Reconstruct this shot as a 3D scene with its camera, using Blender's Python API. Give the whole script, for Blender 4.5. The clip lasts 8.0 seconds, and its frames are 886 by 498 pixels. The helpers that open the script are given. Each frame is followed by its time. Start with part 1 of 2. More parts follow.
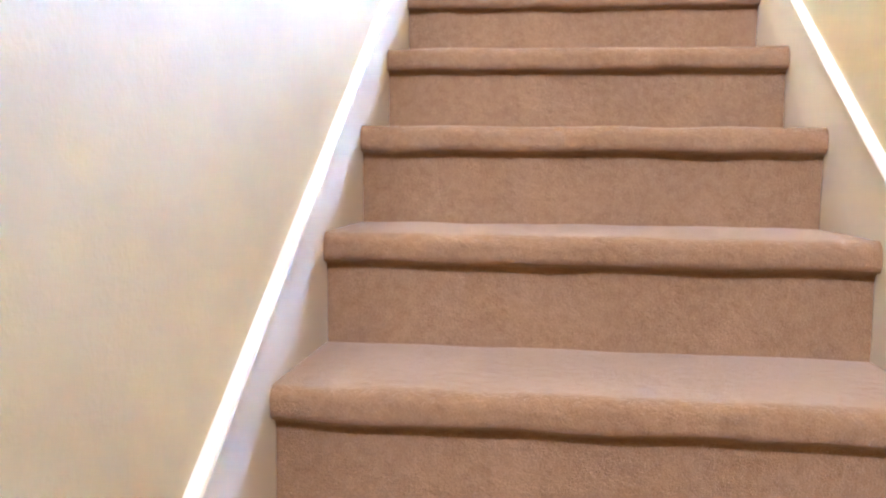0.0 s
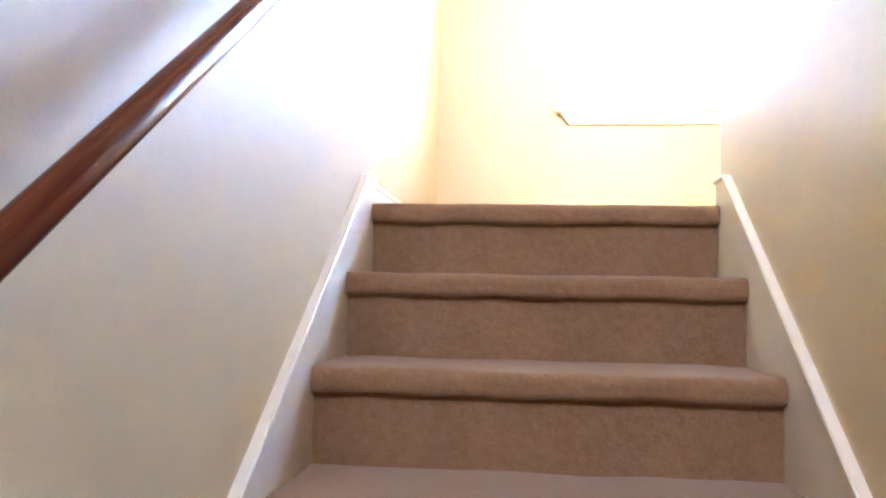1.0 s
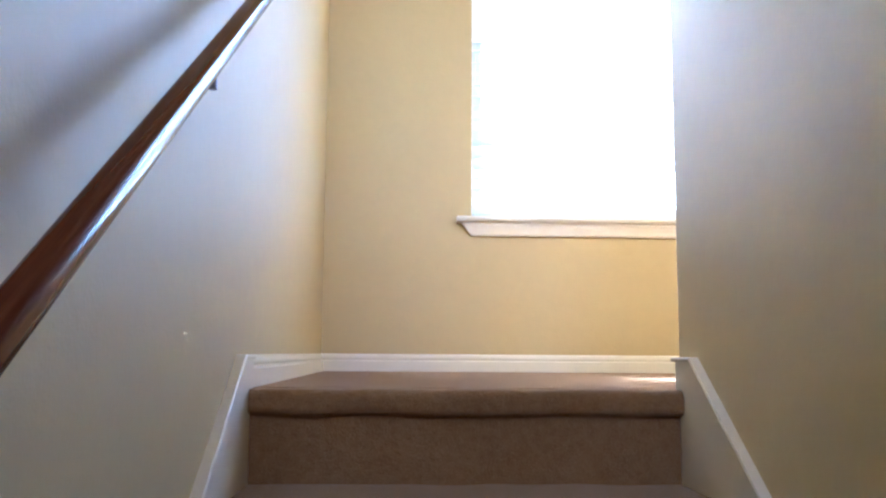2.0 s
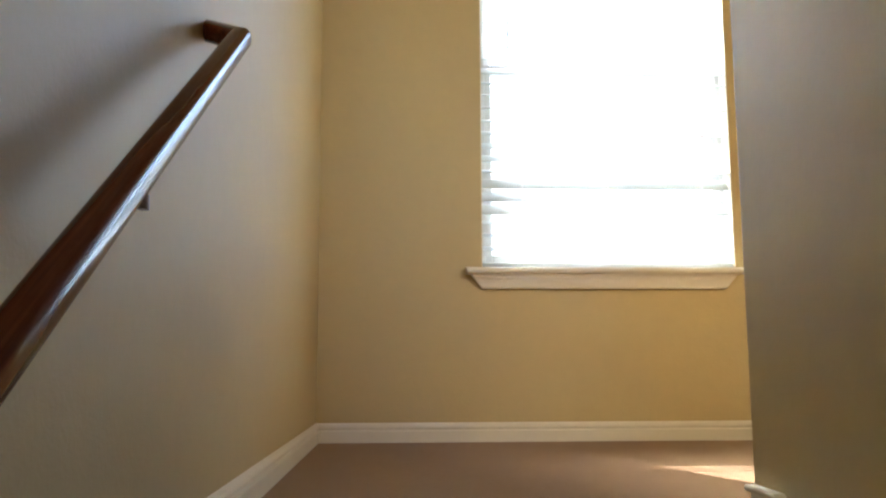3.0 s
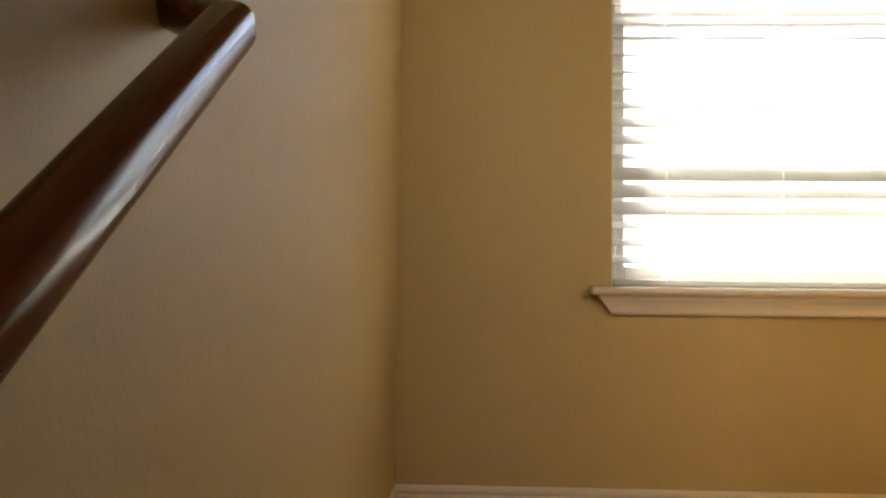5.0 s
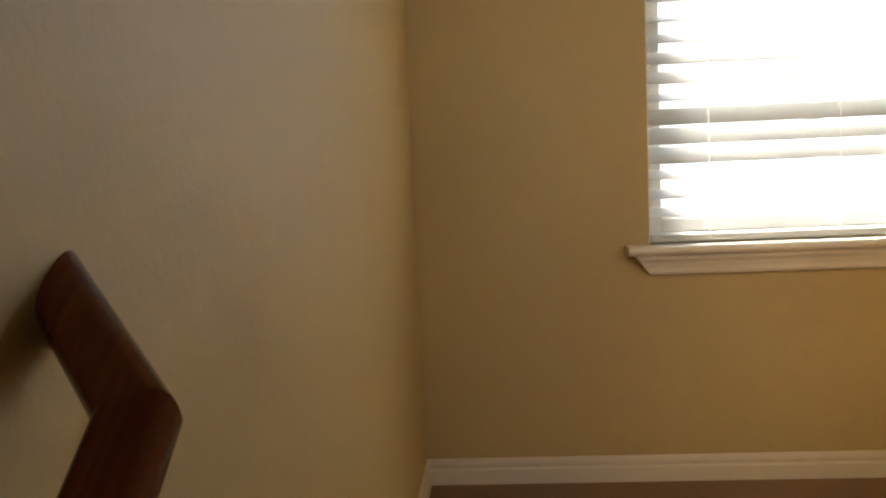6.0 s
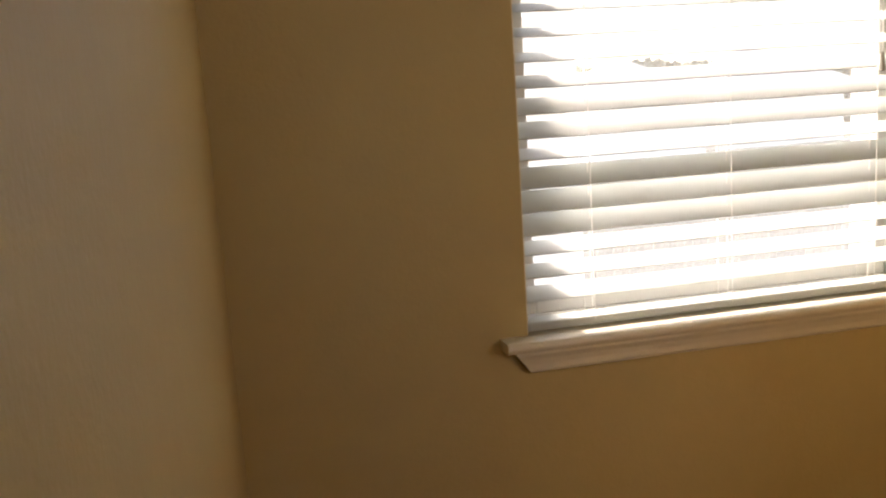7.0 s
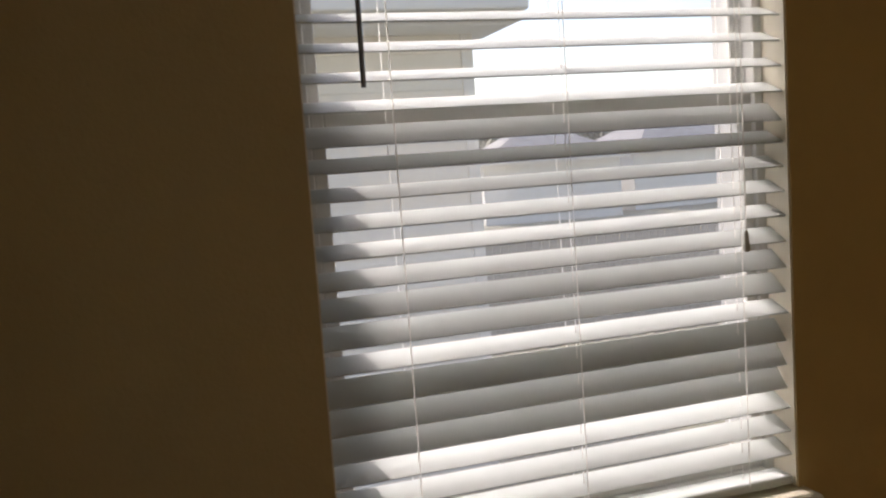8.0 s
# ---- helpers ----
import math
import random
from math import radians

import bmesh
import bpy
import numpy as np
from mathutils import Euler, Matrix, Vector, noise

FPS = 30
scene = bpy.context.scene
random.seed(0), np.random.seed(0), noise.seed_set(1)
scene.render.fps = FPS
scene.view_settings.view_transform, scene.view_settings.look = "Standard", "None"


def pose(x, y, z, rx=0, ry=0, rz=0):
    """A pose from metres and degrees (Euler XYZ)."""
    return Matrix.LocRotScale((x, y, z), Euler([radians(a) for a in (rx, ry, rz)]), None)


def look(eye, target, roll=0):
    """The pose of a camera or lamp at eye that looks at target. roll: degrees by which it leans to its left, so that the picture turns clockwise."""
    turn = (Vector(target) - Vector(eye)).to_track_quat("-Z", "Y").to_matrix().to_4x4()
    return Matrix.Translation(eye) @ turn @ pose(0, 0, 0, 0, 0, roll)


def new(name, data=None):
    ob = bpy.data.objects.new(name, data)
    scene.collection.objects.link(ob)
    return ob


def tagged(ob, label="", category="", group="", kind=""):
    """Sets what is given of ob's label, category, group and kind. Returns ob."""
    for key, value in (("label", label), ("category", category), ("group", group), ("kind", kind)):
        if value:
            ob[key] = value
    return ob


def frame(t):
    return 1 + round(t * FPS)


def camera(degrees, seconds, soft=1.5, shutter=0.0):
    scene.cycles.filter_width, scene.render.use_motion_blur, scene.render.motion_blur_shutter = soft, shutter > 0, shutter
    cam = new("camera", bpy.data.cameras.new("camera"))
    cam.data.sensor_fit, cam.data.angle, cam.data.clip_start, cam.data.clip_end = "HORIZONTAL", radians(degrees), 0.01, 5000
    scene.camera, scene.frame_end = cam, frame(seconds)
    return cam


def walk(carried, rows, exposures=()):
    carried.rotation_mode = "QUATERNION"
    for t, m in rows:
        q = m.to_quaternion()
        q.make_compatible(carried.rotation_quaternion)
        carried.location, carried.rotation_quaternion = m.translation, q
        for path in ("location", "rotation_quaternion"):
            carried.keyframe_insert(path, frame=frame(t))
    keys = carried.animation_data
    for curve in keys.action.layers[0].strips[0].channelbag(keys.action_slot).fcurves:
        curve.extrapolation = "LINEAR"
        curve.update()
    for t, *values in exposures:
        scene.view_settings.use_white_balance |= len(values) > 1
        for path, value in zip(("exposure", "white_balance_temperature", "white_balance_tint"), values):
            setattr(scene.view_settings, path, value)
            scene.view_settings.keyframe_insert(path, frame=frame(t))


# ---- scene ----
cam = camera(55.44, 8.0, soft=2.2)
PATH = [
    (0, (0.352, -2.403, -0.640), (0.114, -0.426, -0.821), 0.6),
    (0.5, (0.364, -2.258, -0.418), (0.125, -0.273, -0.460), 3.2),
    (1, (0.410, -2.082, -0.238), (0.193, -0.097, -0.121), 1.1),
    (1.25, (0.394, -1.978, -0.159), (0.262, 0.006, 0.032), 0.9),
    (1.5, (0.358, -1.869, -0.082), (0.320, 0.115, 0.169), 1.2),
    (2, (0.302, -1.663, 0.072), (0.388, 0.320, 0.316), 0.4),
    (3.5, (0.283, -1.234, 0.311), (0.353, 0.743, 0.605), -0.8),
    (4, (0.290, -1.125, 0.344), (0.276, 0.849, 0.661), -2.3),
    (4.5, (0.278, -0.956, 0.443), (0.205, 1.027, 0.689), -0.8),
    (4.75, (0.237, -0.819, 0.503), (0.146, 1.171, 0.698), 0.2),
    (5, (0.201, -0.690, 0.564), (0.114, 1.305, 0.675), 0.7),
    (6.3, (0.184, -0.380, 0.918), (0.063, 1.591, 0.601), -3.9),
    (6.5, (0.143, -0.247, 0.984), (0.151, 1.717, 0.605), -4.5),
    (6.75, (0.087, -0.092, 1.024), (0.311, 1.855, 0.633), -4.3),
    (7, (0.065, 0.008, 1.045), (0.470, 1.940, 0.720), -3.8),
    (7.2, (0.131, 0.035, 1.075), (0.582, 1.977, 0.813), -3.6),
    (7.5, (0.299, 0.060, 1.140), (0.693, 2.011, 0.947), -3.1),
    (8, (0.357, 0.245, 1.268), (0.942, 2.147, 1.065), -4.0),
]
walk(cam, [(t, look(eye, target, roll)) for t, eye, target, roll in PATH],
     exposures=[(0.0, 7.65, 4550, 16), (0.8, 6.8, 4750, 20), (1.3, 5.9, 4700, 19), (2.2, 4.6, 4600, 14), (3.3, 3.5, 6500, 10), (4.2, 3.28, 7600, 16),
                (5.0, 3.0, 7800, 18), (6.3, 2.8, 7300, 17), (7.0, 2.3, 7700, 21), (7.5, 1.35, 7350, 21), (8.0, 0.65, 7000, 21)])

# ---- daylight and added fill ----
SUN_DIR = Vector((0.40, -1.0, -0.90)).normalized()      # the way the light goes
world = bpy.data.worlds.new("sky")
scene.world = world
world.use_nodes = True
sky = world.node_tree.nodes.new("ShaderNodeTexSky")
sky.sky_type = "NISHITA"
sky.sun_disc = False
sky.sun_elevation = math.asin(-SUN_DIR.z)
sky.sun_rotation = math.atan2(-SUN_DIR.x, -SUN_DIR.y)
world.node_tree.links.new(sky.outputs["Color"], world.node_tree.nodes["Background"].inputs["Color"])
world.node_tree.nodes["Background"].inputs["Strength"].default_value = 0.15
sun = new("sun", bpy.data.lights.new("sun", "SUN"))
sun.data.energy, sun.data.angle, sun.data.color = 3.3, radians(0.5), (1.0, 0.97, 0.92)
sun.matrix_world = look(-SUN_DIR * 30, (0, 0, 0))

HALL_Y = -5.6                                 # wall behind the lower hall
HALL_FILL_OPENING = (-0.2, 1.0, 2.6, 3.2)           # invented high opening in it for fill light: x from, to; z from, to
# Warm fill lamp added in that unseen opening to lift steps and walls.
hall_fill = new("hall_fill_light", bpy.data.lights.new("hall_fill_light", "AREA"))
hall_fill.data.shape, hall_fill.data.size, hall_fill.data.size_y = "RECTANGLE", 1.2, 0.6
hall_fill.data.energy, hall_fill.data.color = 3.0, (1.0, 0.84, 0.62)
hall_fill.matrix_world = look((0.4, HALL_Y - 0.06, 2.9), (0.4, 0.0, 2.9))

LANDING_FILL_OPENING = (1.08, 1.92, 1.0, 1.9)       # unseen opening added for fill, behind the wall between the flights
# Added warm fill lamp, aimed at the window wall; no such source is known.
landing_fill = new("landing_fill_light", bpy.data.lights.new("landing_fill_light", "AREA"))
landing_fill.data.shape, landing_fill.data.size, landing_fill.data.size_y = "RECTANGLE", 0.84, 0.9
landing_fill.data.energy, landing_fill.data.color = 1.0, (1.0, 0.77, 0.50)
landing_fill.matrix_world = look((1.5, -0.81, 1.45), (1.5, 1.0, 1.45))

# ---- measures ----
RISER, GOING, NOSE = 0.184, 0.272, 0.027     # each step
STAIR_W = 0.852                               # between the skirting boards
STEPS = 10
XL, XR = -0.016, 0.866                        # wall faces beside the flight
D = 1.564                                     # face of the window wall
WALL_END = 0.081                              # where the wall between the flights stops
X_EAST = 2.02
WL, WR, SILL, HEAD = 0.551, 1.453, 0.579, 2.040
WALL_T = 0.20
CEIL = 4.30
UPPER = CEIL                                  # height of the wall between the flights
LOW = -RISER * STEPS                          # lower hall floor
BASE_H = 0.066


# ---- materials ----
def material(name, colour, rough=0.6, metal=0.0, coat=0.0, sheen=0.0):
    m = bpy.data.materials.new(name)
    m.use_nodes = True
    b = m.node_tree.nodes["Principled BSDF"]
    b.inputs["Base Color"].default_value = (*colour, 1)
    b.inputs["Roughness"].default_value = rough
    b.inputs["Metallic"].default_value = metal
    b.inputs["Coat Weight"].default_value = coat
    b.inputs["Sheen Weight"].default_value = sheen
    return m


def coords(m, stretch=(1, 1, 1), turn=0.0):
    n, l = m.node_tree.nodes, m.node_tree.links
    tc, mp = n.new("ShaderNodeTexCoord"), n.new("ShaderNodeMapping")
    mp.vector_type = "TEXTURE"
    mp.inputs["Rotation"].default_value = (turn, 0, 0)
    mp.inputs["Scale"].default_value = tuple(1 / a for a in stretch)
    l.new(tc.outputs["Object"], mp.inputs["Vector"])
    return mp.outputs["Vector"]


def noise_node(m, vec, scale, detail=4.0, rough=0.55):
    t = m.node_tree.nodes.new("ShaderNodeTexNoise")
    t.inputs["Scale"].default_value, t.inputs["Detail"].default_value, t.inputs["Roughness"].default_value = scale, detail, rough
    m.node_tree.links.new(vec, t.inputs["Vector"])
    return t.outputs["Fac"]


def ramp(m, fac, stops):
    r = m.node_tree.nodes.new("ShaderNodeValToRGB")
    e = r.color_ramp.elements
    while len(e) < len(stops):
        e.new(0.5)
    for el, (p, c) in zip(e, stops):
        el.position, el.color = p, (*c, 1)
    m.node_tree.links.new(fac, r.inputs["Fac"])
    return r.outputs["Color"]


def mix(m, fac, a, b, blend="MIX"):
    x = m.node_tree.nodes.new("ShaderNodeMix")
    x.data_type, x.blend_type = "RGBA", blend
    if isinstance(fac, float):
        x.inputs["Factor"].default_value = fac
    else:
        m.node_tree.links.new(fac, x.inputs["Factor"])
    for sock, v in ((x.inputs["A"], a), (x.inputs["B"], b)):
        if isinstance(v, tuple):
            sock.default_value = (*v, 1)
        else:
            m.node_tree.links.new(v, sock)
    return x.outputs["Result"]


def bump(m, height, strength, distance, chain=None):
    b = m.node_tree.nodes.new("ShaderNodeBump")
    b.inputs["Strength"].default_value, b.inputs["Distance"].default_value = strength, distance
    m.node_tree.links.new(height, b.inputs["Height"])
    if chain is not None:
        m.node_tree.links.new(chain, b.inputs["Normal"])
    return b.outputs["Normal"]


def wire(m, **sockets):
    b = m.node_tree.nodes["Principled BSDF"]
    for k, v in sockets.items():
        m.node_tree.links.new(v, b.inputs[k.replace("_", " ")])


def paint(name, c, spread=0.05, peel=0.35, rough=0.55):
    """Rolled wall paint: faint mottling, scuffs and an orange-peel relief."""
    m = material(name, c, rough)
    v = coords(m)
    big, small = noise_node(m, v, 2.3, 5), noise_node(m, v, 28, 3)
    lo, hi = tuple(x * (1 - spread) for x in c), tuple(min(1, x * (1 + spread)) for x in c)
    col = ramp(m, big, [(0.3, lo), (0.7, hi)])
    col = mix(m, 0.35, col, ramp(m, small, [(0.35, lo), (0.65, hi)]))
    n1 = bump(m, noise_node(m, v, 130, 3), peel, 0.0016)
    n2 = bump(m, noise_node(m, v, 22, 3), peel * 0.6, 0.004, n1)
    wire(m, Base_Color=col, Normal=n2)
    return m


WALL = paint("tan_wall_paint", (0.56, 0.436, 0.205), 0.03, 0.35)
CEILING = paint("ceiling_paint", (0.78, 0.75, 0.68))
TRIM = paint("trim_paint", (0.79, 0.73, 0.60), 0.03, 0.06, 0.32)
VINYL = paint("window_vinyl", (0.68, 0.68, 0.66), 0.03, 0.03, 0.35)


def thin_material(m, colour, passed):
    """Thin white stuff that lets some light through."""
    n, l = m.node_tree.nodes, m.node_tree.links
    thin, both = n.new("ShaderNodeBsdfTranslucent"), n.new("ShaderNodeMixShader")
    thin.inputs["Color"].default_value = (*colour, 1)
    both.inputs["Fac"].default_value = passed
    l.new(n["Principled BSDF"].outputs[0], both.inputs[1])
    l.new(thin.outputs[0], both.inputs[2])
    l.new(both.outputs[0], n["Material Output"].inputs["Surface"])
    return m


CORD = thin_material(material("blind_cord", (0.92, 0.92, 0.90), 0.8), (0.95, 0.95, 0.93), 0.65)
SLAT = thin_material(paint("blind_slat", (0.63, 0.67, 0.67), 0.03, 0.02, 0.42), (0.66, 0.72, 0.68), 0.13)


def carpet_material():
    m = material("cut_pile_carpet", (0.36, 0.25, 0.16), 0.95, sheen=0.40)
    m.node_tree.nodes["Principled BSDF"].inputs["Specular IOR Level"].default_value = 0.0
    m.node_tree.nodes["Principled BSDF"].inputs["Sheen Roughness"].default_value = 0.35
    m.node_tree.nodes["Principled BSDF"].inputs["Sheen Tint"].default_value = (1.0, 0.86, 0.70, 1)
    v = coords(m)
    fine, mid, big = noise_node(m, v, 420, 2, 0.7), noise_node(m, v, 60, 4), noise_node(m, v, 5, 4)
    col = ramp(m, fine, [(0.25, (0.172, 0.093, 0.043)), (0.55, (0.312, 0.180, 0.085)), (0.8, (0.43, 0.266, 0.138))])
    col = mix(m, 0.45, col, ramp(m, mid, [(0.3, (0.196, 0.109, 0.052)), (0.7, (0.362, 0.213, 0.106))]))
    col = mix(m, 0.25, col, ramp(m, big, [(0.3, (0.196, 0.115, 0.057)), (0.7, (0.366, 0.225, 0.114))]))
    n1 = bump(m, fine, 0.8, 0.004)
    n2 = bump(m, mid, 0.6, 0.006, n1)
    wire(m, Base_Color=col, Normal=n2)
    return m


CARPET = carpet_material()


def wood_material():
    m = material("stained_wood", (0.09, 0.03, 0.015), 0.16)
    v = coords(m, (26, 1.2, 26), math.atan(0.685))
    grain, fine = noise_node(m, v, 5, 6, 0.6), noise_node(m, v, 40, 3)
    col = ramp(m, grain, [(0.25, (0.060, 0.012, 0.006)), (0.52, (0.100, 0.023, 0.009)), (0.80, (0.150, 0.040, 0.015))])
    wire(m, Base_Color=col, Normal=bump(m, fine, 0.03, 0.0006),
         Roughness=ramp(m, noise_node(m, v, 3, 3), [(0.3, (0.14, 0.14, 0.14)), (0.7, (0.18, 0.18, 0.18))]))
    m.node_tree.nodes["Principled BSDF"].inputs["Coat Roughness"].default_value = 0.10
    m.node_tree.nodes["Principled BSDF"].inputs["Specular IOR Level"].default_value = 0.20
    return m


WOOD = wood_material()
NICKEL = material("brushed_metal", (0.28, 0.27, 0.25), 0.30, 1.0)
DARK_METAL = material("dark_metal", (0.06, 0.05, 0.045), 0.4, 0.8)
TASSEL = material("tassel_plastic", (0.42, 0.41, 0.36), 0.35)
WAND = material("tilt_wand_plastic", (0.10, 0.10, 0.11), 0.25)


def glass_material():
    m = bpy.data.materials.new("window_glass")
    m.use_nodes = True
    b = m.node_tree.nodes["Principled BSDF"]
    b.inputs["Base Color"].default_value = (0.97, 0.99, 0.98, 1)
    b.inputs["Roughness"].default_value = 0.0
    b.inputs["Transmission Weight"].default_value = 1.0
    b.inputs["IOR"].default_value = 1.45
    return m


GLASS = glass_material()


def screen_material():
    """Fine mesh: mostly open, with pale threads that scatter light both ways."""
    m = thin_material(material("screen_mesh", (0.55, 0.55, 0.55), 0.7), (0.6, 0.6, 0.6), 0.5)
    n, l = m.node_tree.nodes, m.node_tree.links
    threads = n["Material Output"].inputs["Surface"].links[0].from_socket
    clear, both = n.new("ShaderNodeBsdfTransparent"), n.new("ShaderNodeMixShader")
    both.inputs["Fac"].default_value = 0.12
    l.new(clear.outputs[0], both.inputs[1])
    l.new(threads, both.inputs[2])
    l.new(both.outputs[0], n["Material Output"].inputs["Surface"])
    return m


SCREEN = screen_material()
SIDING = paint("siding_paint", (0.86, 0.83, 0.78), 0.04, 0.2, 0.7)
WHITE_BOARD = paint("corner_board_paint", (0.84, 0.83, 0.81), 0.04, 0.1, 0.6)
SHINGLE = paint("roof_shingle", (0.36, 0.35, 0.35), 0.3, 0.9, 0.9)
FENCE = paint("weathered_fence", (0.38, 0.35, 0.31), 0.2, 0.5, 0.85)
BARK = paint("bark", (0.09, 0.065, 0.045), 0.3, 0.9, 0.9)
LEAF = paint("foliage", (0.15, 0.16, 0.11), 0.35, 0.3, 0.7)


def ground_material():
    m = material("lawn_and_dirt", (0.12, 0.12, 0.07), 0.95)
    v = coords(m)
    col = ramp(m, noise_node(m, v, 0.7, 6), [(0.3, (0.42, 0.39, 0.32)), (0.6, (0.29, 0.28, 0.20)), (0.8, (0.37, 0.34, 0.26))])
    wire(m, Base_Color=col, Normal=bump(m, noise_node(m, v, 40, 3), 0.8, 0.03))
    return m


GROUND = ground_material()


# ---- building helpers ----
def mesh_of(name, bm, mat, smooth=False):
    bmesh.ops.recalc_face_normals(bm, faces=bm.faces)
    me = bpy.data.meshes.new(name)
    bm.to_mesh(me)
    bm.free()
    me.materials.append(mat)
    if smooth:
        me.polygons.foreach_set("use_smooth", [True] * len(me.polygons))
        me.set_sharp_from_angle(angle=radians(38))
    return me


def part(name, bm, mat, parent=None, label="", smooth=False, at=None):
    ob = new(name, mesh_of(name, bm, mat, smooth))
    if at is not None:
        ob.matrix_basis = at
    if parent is not None:
        ob.parent = parent
    if label:
        ob["label"] = label
    return ob


def box(x0, x1, y0, y1, z0, z1, bevel=0.0, seg=2, bm=None):
    out = bm or bmesh.new()
    made = bmesh.ops.create_cube(out, size=1.0, matrix=Matrix.Translation(((x0 + x1) / 2, (y0 + y1) / 2, (z0 + z1) / 2))
                                 @ Matrix.Diagonal((x1 - x0, y1 - y0, z1 - z0, 1)))
    if bevel:
        edges = list({e for v in made["verts"] for e in v.link_edges})
        bmesh.ops.bevel(out, geom=edges, offset=bevel, segments=seg, affect="EDGES", profile=0.5)
    return out


def extrude_x(profile, x0, x1, seg=1, bm=None, wobble=0.0, seed=0.0):
    """A closed (y, z) outline carried along x; wobble makes a soft surface uneven."""
    out = bm or bmesh.new()
    rings = []
    for k in range(seg + 1):
        x = x0 + (x1 - x0) * k / seg
        ring = []
        for y, z in profile:
            d = wobble * noise.noise((x * 9 + seed, y * 14, z * 14 + seed))
            ring.append(out.verts.new((x, y + d, z + d)))
        rings.append(ring)
    n = len(profile)
    for a, b in zip(rings, rings[1:]):
        for i in range(n):
            out.faces.new((a[i], a[(i + 1) % n], b[(i + 1) % n], b[i]))
    out.faces.new(rings[0])
    out.faces.new(rings[-1])
    return out


def extrude_z(profile, z0, z1, bm=None):
    """A closed (x, y) outline carried upwards."""
    out = bm or bmesh.new()
    a, b = ([out.verts.new((x, y, z)) for x, y in profile] for z in (z0, z1))
    n = len(profile)
    for i in range(n):
        out.faces.new((a[i], a[(i + 1) % n], b[(i + 1) % n], b[i]))
    out.faces.new(a)
    out.faces.new(b)
    return out


def sweep(path, outline, bm=None):
    """An outline (sideways, upwards) swept along points, with mitred corners."""
    out = bm or bmesh.new()
    pts = [Vector(p) for p in path]
    rings = []
    for i, p in enumerate(pts):
        d0 = (pts[i] - pts[i - 1]).normalized() if i else (pts[1] - pts[0]).normalized()
        d1 = (pts[i + 1] - pts[i]).normalized() if i + 1 < len(pts) else d0
        t = (d0 + d1).normalized()
        side = t.cross(Vector((0, 0, 1)))
        side = side.normalized() if side.length > 1e-4 else Vector((1, 0, 0))
        up = side.cross(t)
        rings.append([out.verts.new(p + side * a + up * b) for a, b in outline])
    n = len(outline)
    for a, b in zip(rings, rings[1:]):
        for i in range(n):
            out.faces.new((a[i], a[(i + 1) % n], b[(i + 1) % n], b[i]))
    out.faces.new(rings[0])
    out.faces.new(rings[-1])
    return out


def oval(rx, ry, n=20):
    return [(rx * math.cos(2 * math.pi * k / n), ry * math.sin(2 * math.pi * k / n)) for k in range(n)]


def thing(name, label, category, at=(0, 0, 0), group="", kind=""):
    e = new(name)
    e.location = at
    return tagged(e, label, category, group, kind)


def setting(name, bm, mat, label, category, smooth=False):
    return tagged(part(name, bm, mat, smooth=smooth), label, category, kind="structure")


def grid_wall(bm, x0, x1, z0, z1, y, hole=None):
    """A face in the plane y with one rectangular hole."""
    xs, zs = [x0, x1], [z0, z1]
    if hole:
        xs, zs = [x0, hole[0], hole[1], x1], [z0, hole[2], hole[3], z1]
    for i in range(len(xs) - 1):
        for k in range(len(zs) - 1):
            if hole and i == 1 and k == 1:
                continue
            bm.faces.new([bm.verts.new(p) for p in ((xs[i], y, zs[k]), (xs[i + 1], y, zs[k]), (xs[i + 1], y, zs[k + 1]), (xs[i], y, zs[k + 1]))])


def holed_wall(x0, x1, z0, z1, y0, y1, hole):
    """A thick wall across y with one opening through it."""
    bm = bmesh.new()
    a, b, c, d = hole
    grid_wall(bm, x0, x1, z0, z1, y0, hole)
    grid_wall(bm, x0, x1, z0, z1, y1, hole)
    for ring in (((a, c), (b, c), (b, d), (a, d)), ((x0, z0), (x1, z0), (x1, z1), (x0, z1))):
        for (xa, za), (xb, zb) in zip(ring, ring[1:] + ring[:1]):
            bm.faces.new([bm.verts.new(p) for p in ((xa, y0, za), (xb, y0, zb), (xb, y1, zb), (xa, y1, za))])
    bmesh.ops.remove_doubles(bm, verts=bm.verts, dist=1e-5)
    return bm


# ---- large structure ----
# walls beside the flight; the lower hall is wider
setting("wall_left", box(XL - 0.12, XL, -3.1, D, LOW - 0.1, CEIL), WALL, "tan painted stairwell wall with a fine orange-peel texture", "wall")


def rounded_end(x0, x1, y0, y1, r=0.019, n=6):
    """The plan of a wall whose free end has two rounded plaster corners."""
    pts = [(x0, y0)]
    for cx, cy, a0 in ((x0 + r, y1 - r, 180), (x1 - r, y1 - r, 90)):
        for k in range(n + 1):
            a = radians(a0 - 90 * k / n)
            pts.append((cx + r * math.cos(a), cy + r * math.sin(a)))
    return pts + [(x1, y0)]


setting("wall_right", extrude_z(rounded_end(XR, XR + 0.125, -3.1, WALL_END), LOW - 0.1, UPPER), WALL,
        "tan painted wall between flights with rounded plaster corner", "wall", smooth=True)
setting("wall_window", holed_wall(XL - 0.12, X_EAST + 0.12, LOW - 0.1, CEIL, D, D + WALL_T, (WL, WR, SILL, HEAD)), WALL,
        "tan painted landing wall with one window opening", "wall")
setting("wall_east", box(X_EAST, X_EAST + 0.12, -0.87, D, -0.25, CEIL), WALL, "plain tan painted wall closing the landing", "wall")
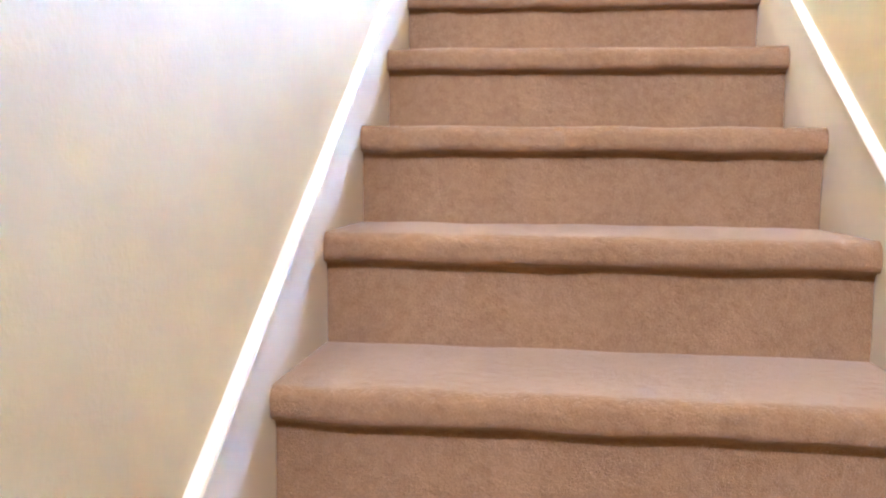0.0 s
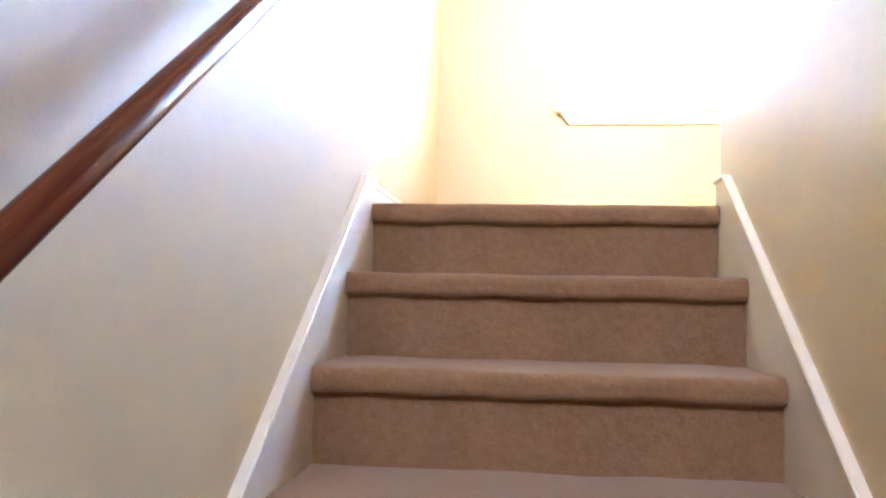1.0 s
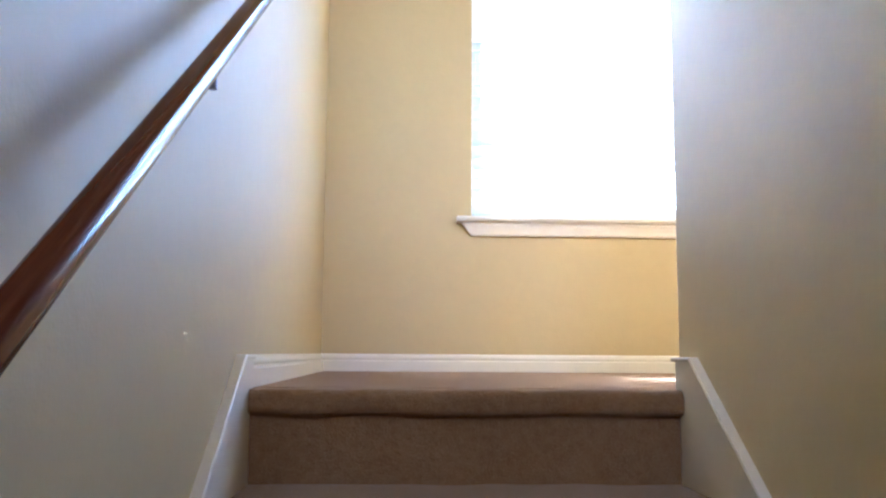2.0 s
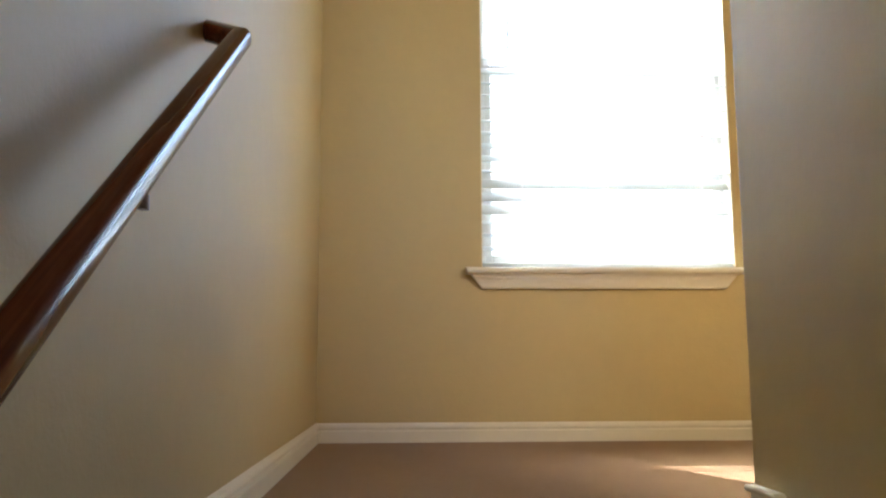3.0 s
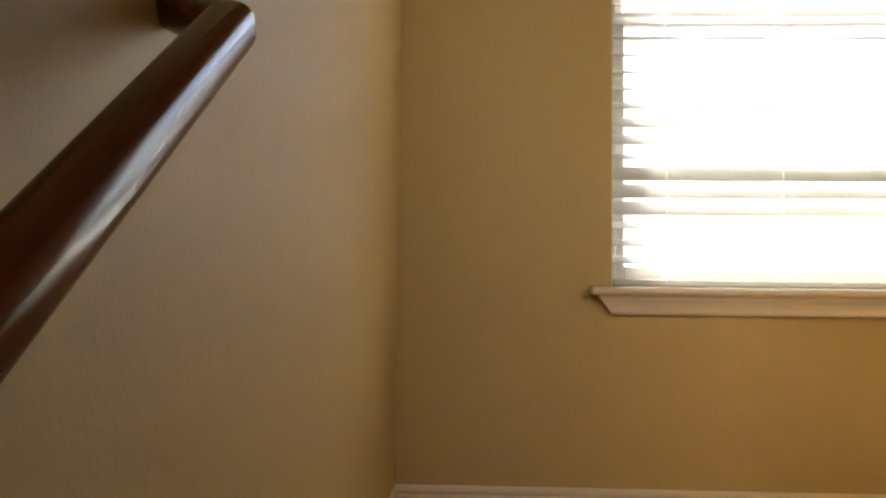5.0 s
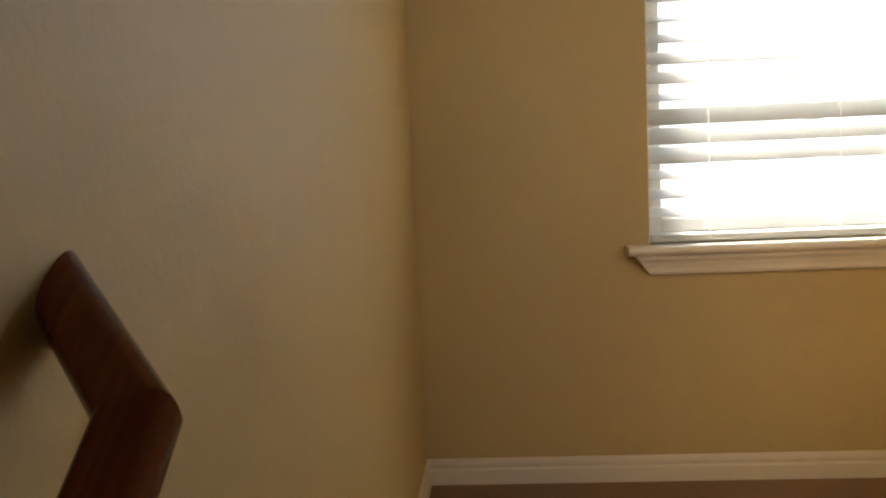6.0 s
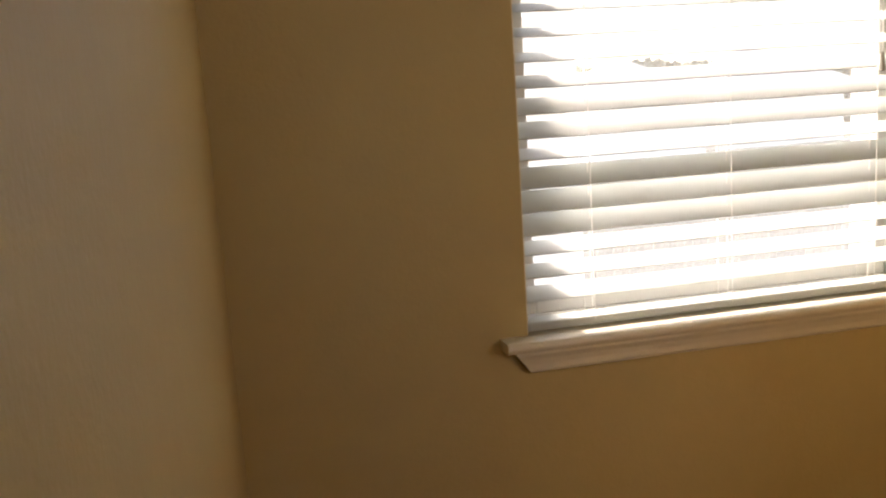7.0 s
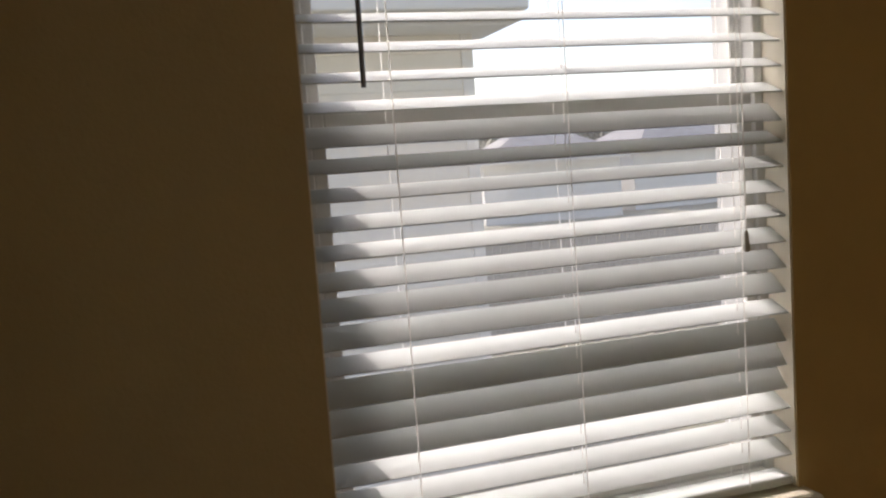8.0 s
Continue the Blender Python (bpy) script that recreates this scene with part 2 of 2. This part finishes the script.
# This unseen wall is pierced only to pass fill light to the landing.
setting("wall_landing_back", holed_wall(XR + 0.125, X_EAST, -0.25, CEIL, -0.87, -0.75, LANDING_FILL_OPENING), WALL,
        "plain tan painted wall with an added unseen opening for fill light", "wall")
setting("wall_hall_left", box(-1.6, -1.48, HALL_Y, -3.1, LOW - 0.1, CEIL), WALL, "plain tan painted lower hall wall", "wall")
setting("wall_hall_right", box(2.4, 2.52, HALL_Y, -3.1, LOW - 0.1, CEIL), WALL, "plain tan painted lower hall wall", "wall")
setting("wall_hall_front_left", box(-1.6, XL - 0.12, -3.1, -2.98, LOW - 0.1, CEIL), WALL, "plain tan painted wall beside the stair foot", "wall")
setting("wall_hall_front_right", box(XR + 0.125, 2.52, -3.1, -2.98, LOW - 0.1, CEIL), WALL, "plain tan painted wall beside the stair foot", "wall")
# The opening is made up, out of view, to let fill light in.
setting("wall_hall_back", holed_wall(-1.6, 2.52, LOW - 0.1, CEIL, HALL_Y - 0.12, HALL_Y, HALL_FILL_OPENING), WALL,
        "plain tan painted hall wall with an added high opening for fill light", "wall")
roof_slab = box(-1.6, XR + 0.125, HALL_Y - 0.12, D + WALL_T, CEIL, CEIL + 0.15)
box(XR + 0.125, 2.52, HALL_Y - 0.12, -2.98, CEIL, CEIL + 0.15, bm=roof_slab)
box(XR + 0.125, X_EAST + 0.12, -0.87, D + WALL_T, CEIL, CEIL + 0.15, bm=roof_slab)
setting("ceiling", roof_slab, CEILING, "off-white painted ceiling over the stairwell", "ceiling")
setting("floor_hall", box(-1.6, 2.52, HALL_Y - 0.12, -GOING * STEPS + NOSE, LOW - 0.1, LOW), CARPET, "brown carpeted lower hall floor", "floor")


def nosed_profile(back, down, thick=0.050):
    """The (y, z) outline of a tread whose carpet rolls over a rounded nosing and tucks back to the riser."""
    top = [(back, 0.0), (0.10, 0.0), (0.05, 0.0006)]
    r = 0.021
    for k in range(7):
        a = radians(90 + 90 * k / 6)
        top.append((r + r * math.cos(a), -r + r * math.sin(a)))
    r2 = 0.016
    for k in range(6):
        a = radians(180 + 68 * k / 5)
        top.append((r2 + r2 * math.cos(a), -thick + r2 + r2 * math.sin(a)))
    y0, z0 = top[-1]
    for k in range(1, 5):
        u = k / 4
        top.append((y0 + (NOSE - y0) * (1 - (1 - u) ** 2), z0 - 0.020 * u * u))
    top += [(NOSE, -0.12), (NOSE, down), (back, down)]
    return top


landing = bmesh.new()
extrude_x(nosed_profile(0.09, -RISER - 0.02), 0.0, STAIR_W, 40, landing, 0.0035, 3.1)
floor = setting("floor_landing", box(XL, XR, 0.09, D, -0.2, 0.0), CARPET, "brown cut-pile carpet on the stair landing", "floor")
side_floor = box(XR, X_EAST, WALL_END + 0.001, D, -0.2, 0.0)
box(XR + 0.125, X_EAST, -0.75, WALL_END + 0.001, -0.2, 0.0, bm=side_floor)
setting("floor_landing_side", side_floor, CARPET, "brown cut-pile carpet beside the landing", "floor")

# ---- staircase ----
stairs = thing("staircase", "straight flight of brown carpeted steps with rounded nosings", "staircase", kind="structure")
part("step", landing, CARPET, stairs, smooth=True)
for i in range(1, STEPS):
    step_bm = extrude_x(nosed_profile(GOING + NOSE + 0.01, -RISER - 0.02), 0.0, STAIR_W, 40, None, 0.0035, i * 2.7)
    part("step", step_bm, CARPET, stairs, smooth=True, at=Matrix.Translation((0, -i * GOING, -i * RISER)))

# skirting boards: raked beside the steps, then level round the landing
RAKE = RISER / GOING
TOP0 = 0.097                                   # height of the raked top above the landing's nosing line
Y_TURN = (BASE_H - TOP0) / RAKE
Y_FOOT = -GOING * STEPS + 0.02


def skirting(side):
    """Board with a slim cap along its top: x runs from the wall face inwards."""
    wall, inner = (XL, 0.0) if side < 0 else (XR, STAIR_W)
    bm = bmesh.new()
    z_foot = TOP0 + RAKE * Y_FOOT
    body = [(Y_FOOT, z_foot - 0.004), (Y_TURN, BASE_H - 0.004), (0.05, BASE_H - 0.004), (0.05, -0.2), (Y_FOOT, LOW - 0.3)]
    extrude_x(body, min(wall, inner), max(wall, inner), 1, bm)
    return bm


def skirt_cap(side):
    wall = XL if side < 0 else XR
    s = 1 if side < 0 else -1
    z_foot = TOP0 + RAKE * Y_FOOT
    path = [(wall, Y_FOOT, z_foot), (wall, Y_TURN, BASE_H), (wall, 0.05 if side < 0 else WALL_END - 0.02, BASE_H)]
    outline = [(0, -0.009), (0.0190, -0.009), (0.0200, -0.006), (0.0200, -0.003), (0.0178, 0.0), (0, 0.0)]
    return sweep(path, [(s * a, b) for a, b in outline])


for side in (-1, 1):
    board = setting("skirting_board", skirting(side), TRIM, "cream painted raked skirting board beside carpeted steps", "skirting board")
    part("cap", skirt_cap(side), TRIM, board)

# level baseboards
BASE_OUT = [(0, 0), (0.014, 0), (0.014, BASE_H * 0.55), (0.0125, BASE_H * 0.59), (0.0055, BASE_H * 0.62), (0.0055, BASE_H * 0.68), (0.0105, BASE_H * 0.72),
            (0.0115, BASE_H * 0.80), (0.0095, BASE_H * 0.90), (0.004, BASE_H * 0.97), (0, BASE_H)]


def baseboard(points, flip):
    return sweep([(x, y, 0.0) for x, y in points], [((-1 if flip else 1) * a, b) for a, b in BASE_OUT])


setting("baseboard", baseboard([(XL, 0.05), (XL, D), (X_EAST, D), (X_EAST, -0.7)], False), TRIM, "cream painted moulded baseboard round the landing", "baseboard")
setting("baseboard", baseboard([(XR, 0.02), (XR, WALL_END), (XR + 0.125, WALL_END), (XR + 0.125, -0.7)], False), TRIM,
        "cream painted moulded baseboard returning round the wall end", "baseboard")

# ---- window ----
window = thing("window_1", "white double-hung vinyl window with cream stool and apron", "window", kind="structure")
FY = D + 0.068                                  # room face of the vinyl frame
FX, STILE = 0.022, 0.024
for nm, b in (("window_frame", (WL, WL + FX, FY, D + WALL_T, SILL, HEAD)), ("window_frame", (WR - FX, WR, FY, D + WALL_T, SILL, HEAD)),
              ("window_frame", (WL + FX, WR - FX, FY, D + WALL_T, SILL, SILL + 0.035)), ("window_frame", (WL + FX, WR - FX, FY, D + WALL_T, HEAD - 0.05, HEAD))):
    part(nm, box(*b, bevel=0.003), VINYL, window)
for x in (WL, WR - 0.003):
    part("jamb_liner", box(x, x + 0.003, D + 0.003, FY, SILL + 0.014, HEAD), TRIM, window, "cream painted jamb lining")
MEET = 1.345


def sash(name, z0, z1, y0, low, high):
    """A sash: two stiles, two rails, one pane."""
    s = part(name, box(WL + FX, WL + FX + STILE, y0, y0 + 0.025, z0, z1, 0.003), VINYL, window)
    part("stile", box(WR - FX - STILE, WR - FX, y0, y0 + 0.025, z0, z1, 0.003), VINYL, s)
    part("rail", box(WL + FX + STILE, WR - FX - STILE, y0, y0 + 0.025, z0, z0 + low, 0.003), VINYL, s)
    part("rail", box(WL + FX + STILE, WR - FX - STILE, y0, y0 + 0.025, z1 - high, z1, 0.003), VINYL, s)
    pane = part("pane", box(WL + FX + STILE - 0.005, WR - FX - STILE + 0.005, y0 + 0.011, y0 + 0.015, z0 + low - 0.005, z1 - high + 0.005), GLASS, s)
    pane.visible_shadow = False


sash("lower_sash", SILL + 0.035, MEET + 0.017, FY + 0.010, 0.036, 0.034)
sash("upper_sash", MEET - 0.017, HEAD - 0.05, FY + 0.037, 0.034, 0.035)
# insect screen outside the lower sash
screen_bm = box(WL + FX, WR - FX, FY + 0.074, FY + 0.075, SILL + 0.035, MEET)
screen = part("insect_screen", screen_bm, SCREEN, window, "fine grey insect screen")
# stool with horns and a rounded nose, apron with a raked profile below it
STOOL_T = 0.022
SL, SR = 0.494, 1.465


def stool():
    z1 = SILL + 0.014
    z0 = z1 - STOOL_T
    prof = [(D, z0), (D - 0.040, z0)]
    prof += [(D - 0.045 - 0.011 * math.sin(radians(a)), (z0 + z1) / 2 - 0.011 * math.cos(radians(a))) for a in range(0, 181, 30)]
    prof += [(D - 0.040, z1), (D, z1)]
    bm = extrude_x(prof, SL, SR)
    box(WL, WR, D - 0.001, FY, z0, z1 - 0.001, bm=bm)
    return bm


part("window_sill", stool(), TRIM, window, "cream painted wooden stool")
ap0, ap1 = SILL + 0.014 - STOOL_T, 0.521
apron_prof = [(D, ap0), (D - 0.034, ap0), (D - 0.033, ap0 - 0.010), (D - 0.027, ap0 - 0.020), (D - 0.023, ap0 - 0.032), (D - 0.021, ap1 + 0.006),
              (D - 0.017, ap1), (D, ap1)]


def apron():
    """The ends lean inwards as the moulding returns to the wall."""
    bm = extrude_x(apron_prof, SL + 0.018, SR - 0.018)
    for v in bm.verts:
        k = (ap0 - v.co.z) / (ap0 - ap1)
        v.co.x += 0.038 * k * (1 if v.co.x < 1 else -1)
    return bm


part("apron", apron(), TRIM, window, "cream painted moulded apron")

# ---- blind ----
blind = thing("window_blind", "white two-inch slatted blind with open tilted slats", "blind", (0, 0, 0))
SLAT_W, SLAT_TILT, PITCH, SLAT_Y, SLAT_Z0 = 0.0525, radians(23), 0.0467, D + 0.035, 0.667
BX0, BX1 = WL + 0.005, WR - 0.005


def slat_mesh():
    n = 2
    top = [(SLAT_W * (k / n - 0.5), 0.0003 * (1 - (2 * k / n - 1) ** 2) + 0.0012) for k in range(n + 1)]
    prof = top + [(y, z - 0.0024) for y, z in reversed(top)]
    return mesh_of("slat", extrude_x(prof, BX0, BX1), SLAT)


slat_data = slat_mesh()
SAG = {3: 26, 4: 28, 5: 26, 7: 14, 8: 13, 9: 5, 13: 3, 14: 16}   # slats that have slipped further shut, in degrees
SLATS = 29
for k in range(SLATS):
    s = new("slat", slat_data)
    wob = random.uniform(-0.02, 0.02) + radians(SAG.get(k, 0))
    s.matrix_basis = Matrix.Translation((random.uniform(-0.0015, 0.001), SLAT_Y, SLAT_Z0 + k * PITCH)) @ Matrix.Rotation(SLAT_TILT + wob, 4, "X")
    s.parent = blind
part("bottom_rail", box(BX0, BX1, SLAT_Y - 0.027, SLAT_Y + 0.027, SILL + 0.017, SILL + 0.036, 0.005), SLAT, blind)
part("head_rail", box(BX0, BX1, SLAT_Y - 0.03, SLAT_Y + 0.03, HEAD - 0.052, HEAD - 0.002, 0.004), SLAT, blind)
for x in (0.698, 1.005, 1.346):
    for dy in (-0.0285, 0.0285):
        part("ladder_cord", sweep([(x, SLAT_Y + dy, SILL + 0.03), (x, SLAT_Y + dy, HEAD - 0.05)], oval(0.0011, 0.0011, 6)), CORD, blind)
    part("lift_cord", sweep([(x + 0.006, SLAT_Y, SILL + 0.03), (x + 0.006, SLAT_Y, HEAD - 0.05)], oval(0.0010, 0.0010, 6)), CORD, blind)
part("tilt_wand", sweep([(0.651, SLAT_Y - 0.036, 1.394), (0.655, SLAT_Y - 0.033, HEAD - 0.04)], oval(0.0045, 0.0045, 6)), WAND, blind, "thin dark tilt wand")
pull = part("pull_cord", sweep([(1.352, SLAT_Y - 0.034, 1.10), (1.353, SLAT_Y - 0.033, HEAD - 0.04)], oval(0.0013, 0.0013, 6)), CORD, blind)


def tassel():
    prof = [(0.0025, 0.024), (0.004, 0.018), (0.0045, 0.004), (0.0065, -0.006), (0.0068, -0.012), (0.004, -0.015)]
    bm = bmesh.new()
    rings = [[bm.verts.new((r * math.cos(a), r * math.sin(a), z)) for a in [2 * math.pi * k / 10 for k in range(10)]] for r, z in prof]
    for a, b in zip(rings, rings[1:]):
        for i in range(10):
            bm.faces.new((a[i], a[(i + 1) % 10], b[(i + 1) % 10], b[i]))
    bm.faces.new(rings[0]), bm.faces.new(rings[-1])
    return bm


part("tassel", tassel(), TASSEL, pull, "small grey cord tassel", True, Matrix.Translation((1.352, SLAT_Y - 0.034, 1.080)))

# ---- handrail ----
handrail = thing("handrail", "dark reddish-brown stained wooden handrail on metal brackets", "handrail")
RX, RS = 0.048, 0.690
rail_z = lambda y: 0.858 + RS * y
RAIL_END = -0.194
POW = 0.72                                      # a low rounded section
ROUND = [(0.0150 * math.copysign(abs(c) ** POW, c), 0.0160 * math.copysign(abs(d) ** POW, d)) for c, d in oval(1.0, 1.0, 48)]


def mitred(outline, start, corner, wall_x, turn):
    """Two straight lengths meeting in a true mitre; the second ends flat on the wall."""
    d0, d1 = (corner - start).normalized(), turn.normalized()
    side = d0.cross(Vector((0, 0, 1))).normalized()
    up = side.cross(d0)
    plane = (d0 + d1).normalized()
    first, joint, last = [], [], []
    for a, b in outline:
        w = side * a + up * b
        q = corner + w - d0 * (w.dot(plane) / d0.dot(plane))
        first.append(start + w)
        joint.append(q)
        last.append(q + d1 * ((wall_x - q.x) / d1.x))
    made = []
    for ends in ((first, joint), (joint, last)):
        bm = bmesh.new()
        r0, r1 = ([bm.verts.new(p) for p in ring] for ring in ends)
        n = len(r0)
        for i in range(n):
            bm.faces.new((r0[i], r0[(i + 1) % n], r1[(i + 1) % n], r1[i]))
        bm.faces.new(r0)
        bm.faces.new(r1)
        made.append(bm)
    return made


rail_bm, return_bm = mitred(ROUND, Vector((RX, -2.75, rail_z(-2.75))), Vector((RX, RAIL_END, rail_z(RAIL_END))), XL, Vector((-0.064, 0.070, 0.040)))
part("rail", rail_bm, WOOD, handrail, smooth=True)
part("wall_return", return_bm, WOOD, handrail, smooth=True)


def bracket(y):
    """A rosette on the wall, a bent arm and a saddle under the rail."""
    z = rail_z(y) - 0.023
    arm = part("bracket", sweep([(XL, y, z - 0.056), (XL + 0.016, y, z - 0.056), (RX - 0.030, y, z - 0.026), (RX - 0.010, y, z - 0.011), (RX, y, z + 0.006)],
                                oval(0.0042, 0.0042, 10)), DARK_METAL, handrail, "dark metal rail bracket", True)
    ros = bmesh.new()
    bmesh.ops.create_cone(ros, cap_ends=True, segments=20, radius1=0.015, radius2=0.012, depth=0.008,
                          matrix=Matrix.Translation((XL + 0.004, y, z - 0.056)) @ Matrix.Rotation(radians(90), 4, "Y"))
    part("rosette", ros, DARK_METAL, arm, smooth=True)
    part("saddle", box(-0.006, 0.006, -0.011, 0.011, -0.002, 0.002, 0.001), DARK_METAL, arm,
         at=Matrix.Translation((RX, y, z + 0.007)) @ Matrix.Rotation(math.atan(RS), 4, "X"))
    peg = bmesh.new()
    bmesh.ops.create_cone(peg, cap_ends=True, segments=16, radius1=0.0055, radius2=0.005, depth=0.013, matrix=Matrix.Translation((RX + 0.006, y, z - 0.003)))
    part("screw", peg, NICKEL, arm, "small metal screw", True)


for y in (-0.615, -1.745, -2.5):
    bracket(y)

# ---- outside ----
GZ = LOW - 0.12
ground = bmesh.new()
bmesh.ops.create_grid(ground, x_segments=40, y_segments=40, size=1500, matrix=Matrix.Translation((0, 0, GZ)))
setting("ground", ground, GROUND, "patchy lawn and dirt reaching the horizon", "ground")


def sided_house(at, turn, w, d, eave, rise, label, boards):
    """A house with lap siding, corner boards, soffit and hipped roof; its near right corner is at the origin."""
    h = thing("house", label, "house", at, "houses outside")
    h.rotation_euler = (0, 0, radians(turn))
    part("wall", box(-w, 0.0, 0.0, d, 0.0, eave), SIDING, h)
    step = eave / boards
    for k in range(boards):
        prof = [(0.0, step * k), (-0.018, step * k), (-0.004, step * (k + 1)), (0.0, step * (k + 1))]
        part("siding_board", extrude_x(prof, -w, -0.1), SIDING, h)
    part("corner_board", box(-0.10, 0.02, -0.028, 0.10, 0, eave, 0.004), WHITE_BOARD, h, "white corner board")
    part("soffit", box(-w - 0.3, 0.25, -0.80, d + 0.3, eave, eave + 0.20, 0.01), WHITE_BOARD, h)
    part("gutter", box(-w - 0.3, 0.25, -0.90, -0.80, eave + 0.07, eave + 0.19, 0.02), WHITE_BOARD, h)
    roof = bmesh.new()
    x0, x1, y0, y1, z = -w - 0.32, 0.27, -0.84, d + 0.32, eave + 0.20
    m = (y1 - y0) / 2
    vs = [roof.verts.new(q) for q in ((x0, y0, z), (x1, y0, z), (x1, y1, z), (x0, y1, z), (x0 + m, y0 + m, z + rise), (x1 - m, y0 + m, z + rise))]
    for f in ((0, 1, 5, 4), (1, 2, 5), (2, 3, 4, 5), (3, 0, 4), (0, 3, 2, 1)):
        roof.faces.new([vs[i] for i in f])
    part("roof", roof, SHINGLE, h, "grey shingle roof")
    return h


sided_house((3.15, 8.0, GZ), 0, 9.0, 7.0, 4.43, 2.3, "beige sided neighbouring house with white corner boards", 26)
sided_house((21.5, 38.0, GZ), -8, 7.0, 6.0, 2.9, 1.9, "pale sided house far behind the board fence", 16)
sided_house((31.5, 41.0, GZ), 6, 8.0, 6.0, 3.0, 2.0, "pale sided low house far behind the board fence", 16)
# board fence behind
fence = thing("fence", "weathered grey-brown board fence across the yard", "fence", (0, 13.0, GZ))
board_me = mesh_of("board", box(-0.068, 0.068, -0.01, 0.01, 0.03, 1.85, 0.004, 1), FENCE)
for k in range(110):
    b = new("board", board_me)
    b.matrix_basis = Matrix.Translation((3.3 + k * 0.145, random.uniform(-0.004, 0.004), random.uniform(-0.015, 0.015)))
    b.parent = fence
for z in (0.35, 1.5):
    part("rail", box(3.2, 19.2, 0.01, 0.05, z, z + 0.09), FENCE, fence)


def tree(at, height, spread, seed):
    rnd = random.Random(seed)
    t = thing("tree", "low green leafy tree in the distance", "tree", at, "distant trees")
    bm = sweep([(0, 0, 0), (0.1, 0, height * 0.3), (0, 0.1, height * 0.65)], oval(height * 0.03, height * 0.03, 8))
    for k in range(5):
        a = k * 1.3
        sweep([(0.05, 0, height * 0.3), (spread * 0.4 * math.cos(a), spread * 0.4 * math.sin(a), height * 0.6)], oval(height * 0.01, height * 0.01, 5), bm)
    part("trunk", bm, BARK, t)
    verts, faces = [], []
    for k in range(1400):
        a, e, r = rnd.uniform(0, 6.283), rnd.uniform(-1.2, 1.4), rnd.uniform(0.45, 1.0) ** 0.6
        lob = 1 + 0.3 * math.sin(3 * a + seed) + 0.2 * math.sin(5 * e + seed)
        c = Vector((spread * 0.5 * r * lob * math.cos(a) * math.cos(e), spread * 0.5 * r * lob * math.sin(a) * math.cos(e), height * 0.5 + height * 0.46 * r * math.sin(e)))
        s = spread * 0.05
        u = Vector((rnd.uniform(-1, 1), rnd.uniform(-1, 1), rnd.uniform(-1, 1))).normalized() * s
        w = Vector((rnd.uniform(-1, 1), rnd.uniform(-1, 1), rnd.uniform(-1, 1))).normalized() * s
        i = len(verts)
        verts += [c - u, c + w, c + u, c - w]
        faces.append((i, i + 1, i + 2, i + 3))
    me = bpy.data.meshes.new("crown")
    me.from_pydata(verts, [], faces)
    me.materials.append(LEAF)
    crown = new("crown", me)
    crown.parent = t


for k in range(12):
    h = 4.6 + 0.9 * random.random()
    tree((6.0 + 4.0 * k + random.uniform(-1, 1), 53.0 + random.uniform(-2.5, 2.5), GZ), h, h * 1.5, k + 3)
